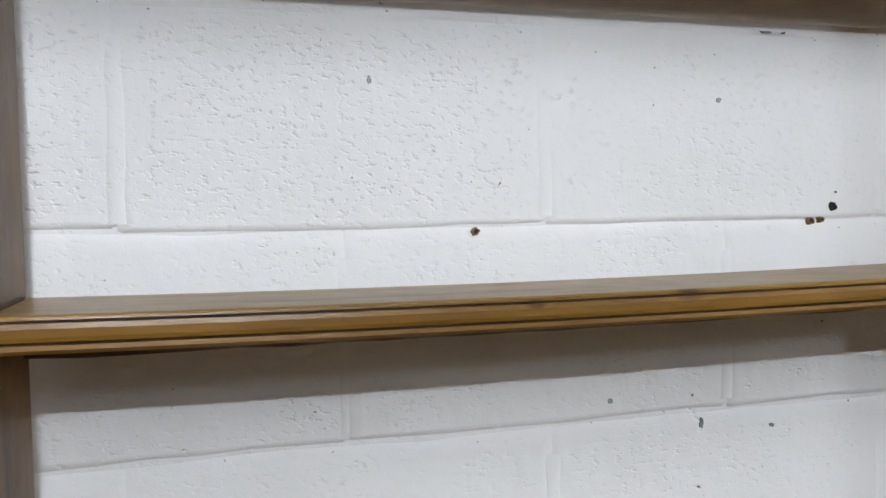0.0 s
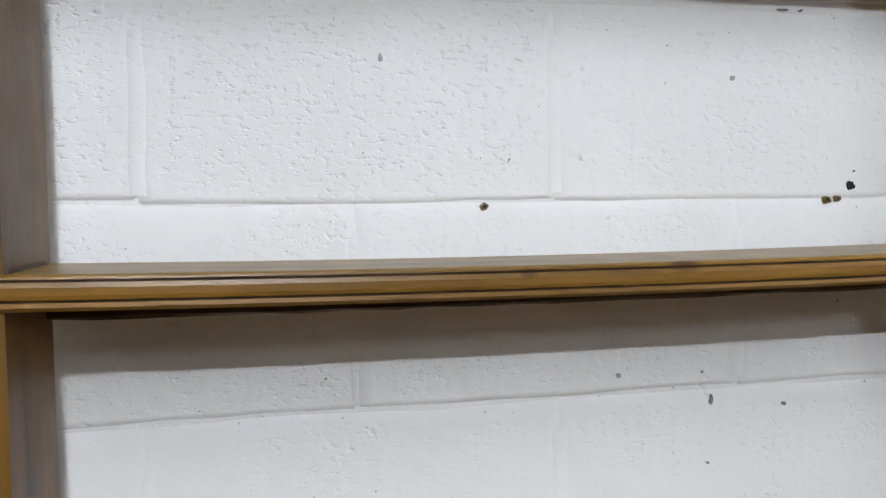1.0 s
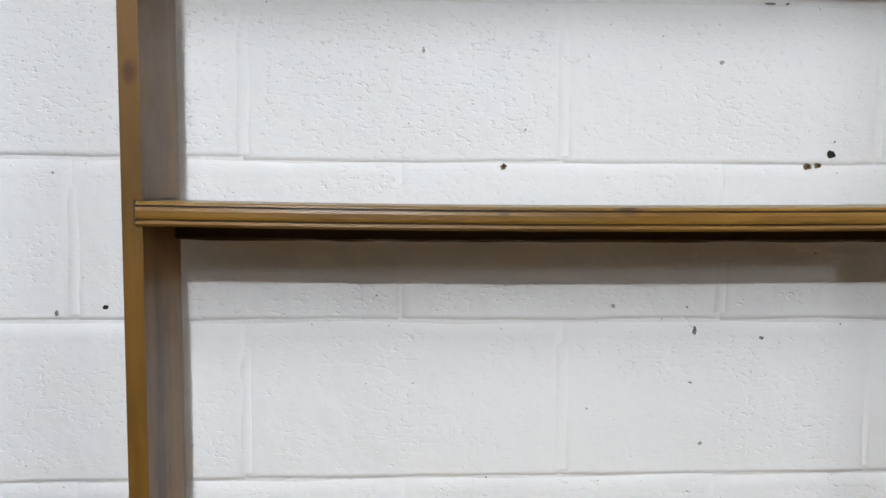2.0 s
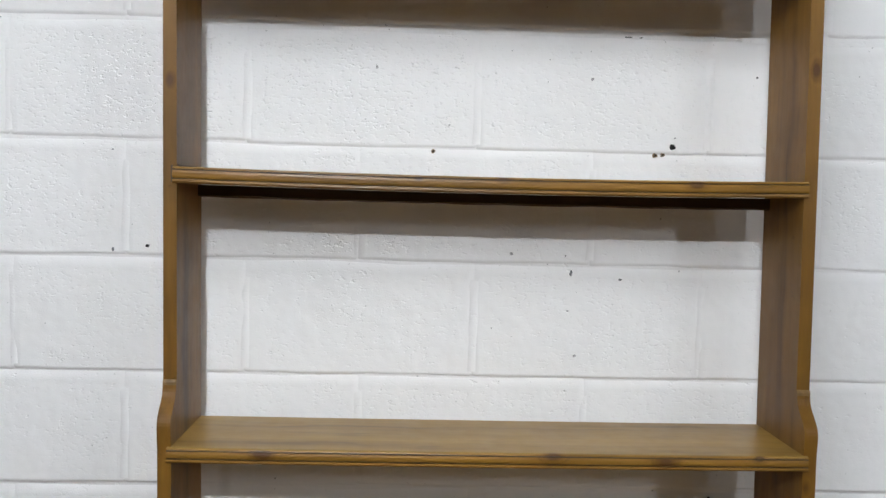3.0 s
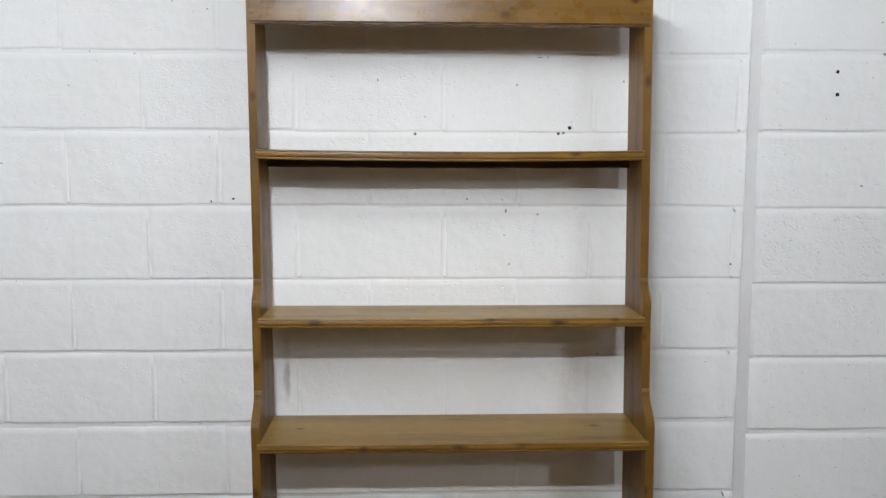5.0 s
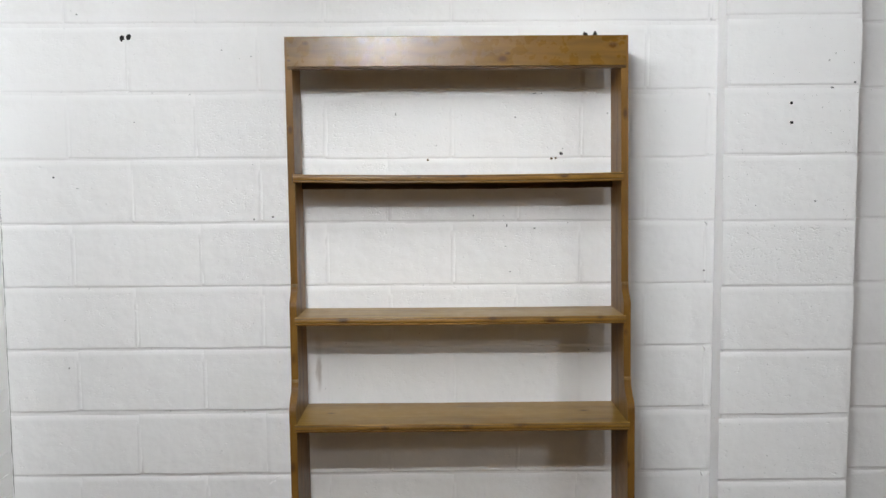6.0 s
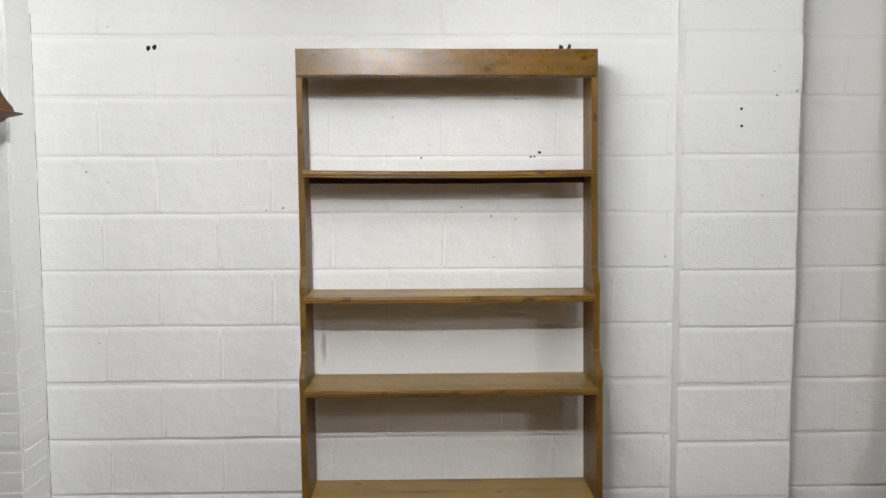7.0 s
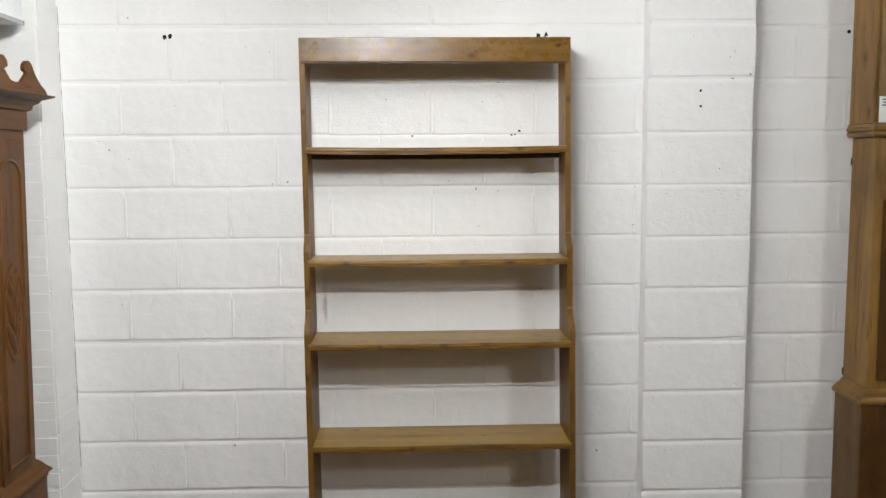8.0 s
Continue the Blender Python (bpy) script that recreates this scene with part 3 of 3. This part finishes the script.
def yellow_clock():
    """A plain pine longcase clock against the wall, past the pilaster."""
    cx, back, front, half = 2.547, -0.045, -0.250, 0.230
    clock = thing("longcase_clock", "honey pine longcase clock with arched door and price tag", "clock", (cx, -0.15, 0))
    m_up = wood("honey_pine_upright", axis=2, tone=(5.3, 1.2, 2.4), rough=0.40, knots=[(2.29, -0.16, 2.10, 0.024), (2.29, -0.21, 1.87, 0.022), (2.29, -0.17, 1.39, 0.016), (2.29, -0.21, 0.85, 0.018)], **YELLOW_PINE)
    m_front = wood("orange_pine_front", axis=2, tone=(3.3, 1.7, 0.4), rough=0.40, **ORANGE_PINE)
    m_x = wood("honey_pine_across", axis=0, tone=(7.3, 0.2, 3.4), rough=0.40, **YELLOW_PINE)

    def add(name, bm, mat, parent=clock, label=""):
        bmesh.ops.translate(bm, vec=(-cx if parent is clock else 0, 0.15 if parent is clock else 0, 0), verts=bm.verts)
        return part(name, bm, mat, parent, label)

    x0, x1 = cx - half, cx + half

    def band(name, prof, wide):
        bm = bmesh.new()
        loops = []
        for out, z in prof:
            a, b, f = x0 - wide - out, x1 + wide + out, front - wide - out
            loops.append([bm.verts.new(c) for c in ((a, back, z), (a, f, z), (b, f, z), (b, back, z))])
        for p, q in zip(loops, loops[1:]):
            for i in range(4):
                bm.faces.new((p[i], p[(i + 1) % 4], q[(i + 1) % 4], q[i]))
        bm.faces.new(loops[0])
        bm.faces.new(loops[-1])
        return add(name, bm, m_x)

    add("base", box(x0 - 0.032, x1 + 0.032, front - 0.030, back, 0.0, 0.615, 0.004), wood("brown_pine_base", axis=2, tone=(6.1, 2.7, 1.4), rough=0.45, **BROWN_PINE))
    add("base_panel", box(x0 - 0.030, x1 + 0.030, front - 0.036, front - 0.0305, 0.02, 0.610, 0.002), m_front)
    band("waist_moulding", [(0.032, 0.616), (0.044, 0.620), (0.050, 0.632), (0.040, 0.640), (0.034, 0.652), (0.014, 0.664), (0.004, 0.678), (0.0, 0.682)], 0.0)
    add("trunk", box(x0, x1, front, back, 0.682, 1.765, 0.006), m_up)
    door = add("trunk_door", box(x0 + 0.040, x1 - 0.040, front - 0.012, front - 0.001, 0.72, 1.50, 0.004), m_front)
    # arched head of the door
    arch = [(cx + (half - 0.05) * math.cos(a), 1.50 + 0.13 * math.sin(a)) for a in np.linspace(0, math.pi, 24)]
    bm = bmesh.new()
    rows = []
    for x, z in arch:
        rows.append([bm.verts.new(c) for c in ((x, front - 0.001, z), (x, front - 0.020, z), (cx + (x - cx) * 0.9, front - 0.020, z - 0.018), (cx + (x - cx) * 0.88, front - 0.001, z - 0.02))])
    for a, b in zip(rows, rows[1:]):
        for i in range(3):
            bm.faces.new((a[i], b[i], b[i + 1], a[i + 1]))
    add("arched_moulding", bm, m_x)
    band("hood_moulding", [(0.0, 1.765), (0.006, 1.768), (0.012, 1.776), (0.012, 1.784), (0.006, 1.788), (0.014, 1.794), (0.016, 1.803), (0.008, 1.808), (0.008, 1.820), (0.0, 1.824)], 0.016)
    add("hood", box(x0 - 0.018, x1 + 0.018, front, back, 1.824, 2.45, 0.004), m_up)
    frame_parts = [(x0 - 0.008, x0 + 0.044, 1.86, 2.40), (x1 - 0.06, x1 - 0.012, 1.86, 2.40), (x0 + 0.0445, x1 - 0.0605, 1.86, 1.91), (x0 + 0.0445, x1 - 0.0605, 2.22, 2.27)]
    for a, b, lo, hi in frame_parts:
        add("hood_frame", box(a, b, front - 0.014, front - 0.001, lo, hi, 0.003), m_up)
    add("hood_top", box(x0 - 0.03, x1 + 0.03, front - 0.03, back, 2.45, 2.48, 0.006), m_x)
    for z in (1.66, 0.71):
        add("hook", box(x0 - 0.005, x0 - 0.0005, back - 0.008, back - 0.002, z - 0.016, z + 0.016, 0.001), IRON, label="small black iron hook")
    tag = new("price_tag", mesh_of("price_tag", box(x0 - 0.006, x0 + 0.061, front - 0.0165, front - 0.0150, 1.812, 1.932, 0.0005), PAPER))
    tagged(tag, "white card price tag hung on the clock hood", "price tag")
    for i, (a, b) in enumerate(((0.012, 0.060), (0.016, 0.055), (0.012, 0.050))):
        part("ink_bar", box(x0 - 0.006 + a, x0 - 0.006 + b, front - 0.0172, front - 0.0166, 1.917 - i * 0.012, 1.922 - i * 0.012), INK, tag)


red_clock()
yellow_clock()

# white boxed unit fixed beside the pier, above the carved clock
unit = thing("wall_unit", "white enamelled metal box unit fixed high on the brick pier", "box unit", (-1.294, -0.62, 2.228))
part("body", box(-0.123, 0.113, -0.34, 0.338, 0.0, 0.36, 0.006), ENAMEL, unit)
part("lip", box(0.1135, 0.121, -0.34, 0.338, -0.004, 0.015, 0.002), GREY_METAL, unit, "rolled lower lip")
part("bolt", box(0.1215, 0.124, 0.320, 0.327, 0.006, 0.012, 0.001), GREY_CHIP, unit, "small grey bolt head")

# ---------------------------------------------------------------- plugs, holes and chips in the wall
def disc(r, sides, depth, wobble=0.0, seed=0):
    """A low, slightly uneven plug whose face looks along -y."""
    rng = random.Random(seed)
    bm = bmesh.new()
    rim = []
    for i in range(sides):
        a = 2 * math.pi * i / sides
        k = r * (1 + rng.uniform(-wobble, wobble))
        rim.append((k * math.cos(a), k * math.sin(a)))
    loops = [[bm.verts.new((x * s, y, z * s)) for x, z in rim] for s, y in ((1.0, 0.002), (0.97, -depth), (0.60, -depth - 0.0003), (0.5, -depth * 0.75))]
    for p, q in zip(loops, loops[1:]):
        for i in range(sides):
            bm.faces.new((p[i], p[(i + 1) % sides], q[(i + 1) % sides], q[i]))
    bm.faces.new(loops[-1]).material_index = 1
    return bm


def plug(x, z, r, material, label, y=0.0, wobble=0.28, stretch=1.0, depth=0.0015, group="old fixings in the wall"):
    bm = disc(r, 12, depth, wobble, int(x * 1000 + z * 77))
    moved(bm, lambda a, b, c: (a, b, c * stretch))
    ob = part("wall_plug", bm, material, extra=(DARK_HOLE,))
    ob.location = (x, y, z)
    return tagged(ob, label, "wall plug", group)


def chip(x, z, w, h, material, y=0.0, parent=None):
    """Where the paint has come off."""
    rng = random.Random(int(x * 991 + z * 313))
    bm = bmesh.new()
    rim = []
    for i in range(10):
        a = 2 * math.pi * i / 10
        k = rng.uniform(0.65, 1.1)
        rim.append(bm.verts.new((w / 2 * k * math.cos(a), -0.0017, h / 2 * k * math.sin(a))))
    back = [bm.verts.new((v.co.x * 1.1, 0.001, v.co.z * 1.1)) for v in rim]
    bm.faces.new(rim)
    for i in range(10):
        bm.faces.new((rim[i], rim[(i + 1) % 10], back[(i + 1) % 10], back[i]))
    ob = part("paint_chip", bm, material, parent or wall_north)
    ob.location = (x, y, z)
    return ob


BROWN, HOLE = "brown plastic plug stuck in the painted wall", "dark drilled hole in the painted wall"
plug(0.364, 1.786, 0.0042, BROWN_PLUG, BROWN, depth=0.006)
plug(0.818, 1.790, 0.0040, BROWN_PLUG, BROWN, depth=0.004)
plug(0.803, 1.789, 0.0046, BROWN_PLUG, BROWN, depth=0.004)
plug(0.838, 1.806, 0.0058, DARK_HOLE, HOLE, wobble=0.3)
for x, z, r in ((-0.704, 2.218, 0.009), (-0.680, 2.222, 0.009), (0.921, 2.221, 0.008), (0.953, 2.223, 0.008)):
    plug(x, z, r, DARK_HOLE, HOLE, wobble=0.35, stretch=1.2)
plug(2.303, 2.233, 0.008, DARK_HOLE, HOLE, wobble=0.3)
for x, z in ((1.608, 1.970), (1.610, 1.904)):
    plug(x, z, 0.0055, DARK_HOLE, HOLE, y=PIL_Y)
for x, z, w, h, m in ((0.644, 1.551, 0.006, 0.013, GREY_CHIP), (0.524, 1.588, 0.007, 0.007, FAINT_CHIP), (0.743, 1.541, 0.008, 0.006, GREY_CHIP),
                      (0.674, 1.935, 0.007, 0.006, FAINT_CHIP), (0.632, 1.586, 0.003, 0.003, GREY_CHIP), (0.639, 1.476, 0.005, 0.003, GREY_CHIP),
                      (-0.190, 1.588, 0.009, 0.006, DARK_HOLE), (-0.257, 1.580, 0.006, 0.010, GREY_CHIP), (-0.962, 1.733, 0.009, 0.007, DARK_HOLE),
                      (1.354, 1.385, 0.006, 0.006, DARK_HOLE), (0.940, 1.100, 0.005, 0.004, DARK_HOLE), (1.201, 0.340, 0.012, 0.009, GREY_CHIP),
                      (-0.459, 0.394, 0.009, 0.016, FAINT_CHIP), (0.251, 1.947, 0.005, 0.010, FAINT_CHIP), (0.742, 2.018, 0.018, 0.003, GREY_CHIP),
                      (0.767, 2.018, 0.006, 0.003, GREY_CHIP), (1.001, 1.947, 0.004, 0.004, DARK_HOLE), (0.842, 1.824, 0.003, 0.003, DARK_HOLE),
                      (-0.254, 2.152, 0.006, 0.005, FAINT_CHIP), (-0.356, 2.174, 0.006, 0.004, FAINT_CHIP), (-0.257, 1.774, 0.004, 0.004, GREY_CHIP), (-0.858, 2.299, 0.008, 0.005, GREY_CHIP), (-0.936, 1.047, 0.006, 0.006, GREY_CHIP), (-0.880, 1.694, 0.012, 0.004, FAINT_CHIP), (-0.670, 1.925, 0.004, 0.005, GREY_CHIP), (0.656, 1.386, 0.007, 0.006, FAINT_CHIP)):
    chip(x, z, w, h, m)
for a, b, tilt in ((-0.205, 0.629, 40), (-0.213, 0.616, 35)):
    ridge = chip(a, b, 0.034, 0.006, WHITE)
    ridge.name = "paint_dribble"
    ridge.matrix_basis = pose(a, -0.003, b, 0, -tilt, 0)
for x, z, w, h, m in ((1.699, 1.635, 0.007, 0.007, GREY_CHIP), (1.747, 2.022, 0.012, 0.006, GREY_CHIP), (1.823, 2.039, 0.010, 0.008, GREY_CHIP)):
    chip(x, z, w, h, m, y=PIL_Y, parent=pilaster)

# ---------------------------------------------------------------- blocks and bricks, piece by piece
def block_mesh(w, h, seed, material=None, long_cuts=9, wobble=0.0010):
    """The face of a block: a sharp lower edge over the joint, a soft upper one, and ends smeared almost flush."""
    rng = random.Random(seed)
    ends = [rng.uniform(0.0002, 0.0008) for _ in range(2)]
    drift = [rng.uniform(-0.0022, 0.0022) for _ in range(2)]
    rim = []
    flat_steps, end_steps = [k / long_cuts for k in range(long_cuts)], [0.0, 0.03, 0.5, 0.90]
    for (xa, za), (xb, zb), steps in (((-1, -1), (1, -1), flat_steps), ((1, -1), (1, 1), end_steps), ((1, 1), (-1, 1), flat_steps), ((-1, 1), (-1, -1), [0.0, 0.10, 0.5, 0.97])):
        for t in steps:
            rim.append((w / 2 * (xa + (xb - xa) * t), h / 2 * (za + (zb - za) * t)))
    bm = bmesh.new()
    outer, top, face = [], [], []
    for x, z in rim:
        at_end, low = abs(x) > w / 2 - 1e-6, z < -h / 2 + 1e-6
        high = z > h / 2 - 1e-6
        x += rng.uniform(-wobble, wobble) * 0.5
        z += rng.uniform(-wobble, wobble) + (drift[0] if low else drift[1] if high else 0.0) * math.sin(17 * x + seed)
        deep = 0.0080 if low else (0.0048 if high else ends[0 if x < 0 else 1])
        outer.append(bm.verts.new((x, deep, z)))
        inset_x = min(0.010, w / 5) if at_end else 0.0
        inset_z = 0.0028 if low else (rng.uniform(0.0085, 0.0130) if high else 0.0)
        px, pz = x - math.copysign(inset_x, x), z - math.copysign(inset_z, z)
        top.append(bm.verts.new((px, 0.0, pz)))
        reach = w / 2 - min(0.016, w / 3)
        face.append(bm.verts.new((max(-reach, min(reach, px)), 0.0, max(-h / 2 + 0.0085, min(h / 2 - 0.0205, pz)))))
    for a, b in ((outer, top), (top, face)):
        for i in range(len(rim)):
            bm.faces.new((a[i], a[(i + 1) % len(rim)], b[(i + 1) % len(rim)], b[i]))
    bm.faces.new(face)
    return mesh_of("block", bm, material or WHITE, smooth=True)


rng = random.Random(5)
FULL = {m: [block_mesh(0.4525, 0.2248, 100 + 10 * k + i, m) for i in range(6)] for k, m in enumerate((WHITE, MID_WHITE, ROUGH_WHITE))}


# how far the courses that are out of true lie from an even spacing
STRAY = {4: 0.006, 5: 0.004, 7: -0.003, 8: -0.005, 9: -0.001, 10: 0.006}


def course_height(course, x=0.0):
    """The middle of a course of blocks."""
    return FIRST_BED + course * COURSE + 0.1130 + (STRAY.get(course, 0.0) if x < PIL_L else 0.0) - (0.005 if course == 8 and -0.3 < x < 0.95 else 0.0)


def lay(x0, x1, course, parent, y=0.0):
    """One block between two joints of a course."""
    w = x1 - x0
    if w < 0.012:
        return
    coarse = (course == 8 and -0.5 < x0 < 0.8) or (parent is pilaster and course == 6)
    paint = ROUGH_WHITE if coarse else (MID_WHITE if rng.random() < 0.3 or (course in (5, 6, 7) and -0.8 < x0 < 0.8) else WHITE)
    data = rng.choice(FULL[paint]) if abs(w - 0.4525) < 0.003 else block_mesh(w, 0.2248, int(x0 * 1000) + course, paint)
    ob = new("block", data)
    ob.parent = parent
    z = course_height(course, x0)
    ob.matrix_basis = pose((x0 + x1) / 2, y + rng.uniform(-0.0007, 0.0006), z + rng.uniform(-0.001, 0.001),
                           rng.uniform(-0.10, 0.10), rng.uniform(-0.12, 0.12), rng.uniform(-0.07, 0.07))


def smear_mesh(seed):
    """An upright joint wiped almost flush, with uneven sides."""
    rng2 = random.Random(seed)
    bm = bmesh.new()
    rows = []
    for k in range(8):
        z = -0.1015 + 0.2055 * k / 7
        a, b = -rng2.uniform(0.0055, 0.0085), rng2.uniform(0.0055, 0.0085)
        y = -rng2.uniform(0.0002, 0.0006)
        if k == 7:
            y = 0.0040
        rows.append([bm.verts.new(c) for c in ((a - 0.003, 0.0012, z), (a, y, z), (b, y, z), (b + 0.003, 0.0012, z))])
    for p, q in zip(rows, rows[1:]):
        for i in range(3):
            bm.faces.new((p[i], p[i + 1], q[i + 1], q[i]))
    return mesh_of("mortar", bm, WHITE, smooth=True)


SMEARS = [smear_mesh(60 + i) for i in range(6)]
# upright joints: (a joint, spacing) of the even and the odd courses, before and past the pilaster
BEFORE = ((0.0, 0.4525), (0.224, 0.457))
PAST = ((2.296, 0.45), (2.075, 0.45))
for course in range(14):
    for (start, step), lo, hi, past in ((BEFORE[course % 2], CORNER - 0.004, PIL_L + 0.004, False), (PAST[course % 2], PIL_R - 0.004, 4.4, True)):
        joints = [start + step * k + rng.uniform(-0.004, 0.004) for k in range(-4, 6)]
        cuts = [lo] + [v for v in joints if lo + 0.02 < v < hi - 0.02] + [hi]
        for a, b in zip(cuts, cuts[1:]):
            lay(a, b, course, wall_north)
        for x in cuts[1:-1]:
            ob = new("mortar", rng.choice(SMEARS))
            ob.parent = wall_north
            ob.matrix_basis = pose(x, rng.uniform(-0.0002, 0.0006) - (0.0018 if past else -0.0001), course_height(course, x), 0, rng.uniform(-0.5, 0.5), 0)
    lay(PIL_L - 0.003 + rng.uniform(-0.003, 0.003), PIL_R + 0.004 + rng.uniform(-0.003, 0.003), course, pilaster, PIL_Y)

# the brick pier at the end of the wall
PIER_Y = -0.225
bm = box(-1.6, 0.0, PIER_Y + 0.0037, 0.2, 0.0, TOP)
moved(bm, lambda x, y, z: (x + CORNER - 0.0045 if x > -1.0 else x, y, z))
pier = tagged(part("brick_pier", bm, BRICK_WHITE), "white-painted brick pier closing the end of the wall", "pier", kind="structure")


def brick_mesh(l, h, seed):
    rng2 = random.Random(seed)
    bm = box(-l / 2, l / 2, -0.0005, 0.006, -h / 2, h / 2)
    front = [e for e in bm.edges if all(v.co.y < 0.001 for v in e.verts)]
    bmesh.ops.bevel(bm, geom=front, offset=0.0095, segments=4, affect="EDGES")
    for v in bm.verts:
        v.co.x += rng2.uniform(-0.0012, 0.0012)
        v.co.z += rng2.uniform(-0.0012, 0.0012)
    return mesh_of("brick", bm, BRICK_WHITE)


STRETCHERS = [brick_mesh(0.223, 0.0752, 20 + i) for i in range(4)]
RETURNS = [brick_mesh(0.2120, 0.0752, 70 + i) for i in range(4)]
HEADERS = [brick_mesh(0.1105, 0.0752, 40 + i) for i in range(4)]
for row in range(40):
    z = -0.019 + (row + 0.5) * 0.0776
    # the upper bricks lie under thicker paint
    sunk = 0.0 if z < 1.78 else 0.0022
    x = CORNER
    for length in ((0.1025, 0.215, 0.215) if row % 2 else (0.215, 0.215, 0.1025)):
        ob = new("brick", rng.choice(HEADERS if length < 0.15 else STRETCHERS))
        ob.parent = pier
        ob.matrix_basis = pose(x - length / 2, PIER_Y + sunk + rng.uniform(-0.0010, 0.0008), z + rng.uniform(-0.0018, 0.0018), rng.uniform(-0.5, 0.5), rng.uniform(-0.6, 0.6), rng.uniform(-0.3, 0.3))
        x -= length + 0.010
    ob = new("brick", rng.choice(RETURNS))
    ob.parent = pier
    ob.matrix_basis = pose(CORNER - 0.0020 - sunk * 0.7 + rng.uniform(-0.0010, 0.0008), PIER_Y + 0.109, z + rng.uniform(-0.0018, 0.0018), rng.uniform(-0.6, 0.6), 0, 90 + rng.uniform(-0.3, 0.3))

# the dark crack where the block wall meets the pier
crack_rng = random.Random(3)
bm = bmesh.new()
last = None
for i in range(90):
    z = 0.30 + i * 0.023
    x = CORNER + 0.0015 + crack_rng.uniform(-0.0012, 0.0012)
    half = crack_rng.choice((0.0003, 0.0006, 0.0010, 0.0014))
    row = [bm.verts.new((x - half, -0.0016, z)), bm.verts.new((x + half, -0.0016, z))]
    if last:
        bm.faces.new((last[0], last[1], row[1], row[0]))
    last = row
part("crack", bm, CRACK, wall_north)
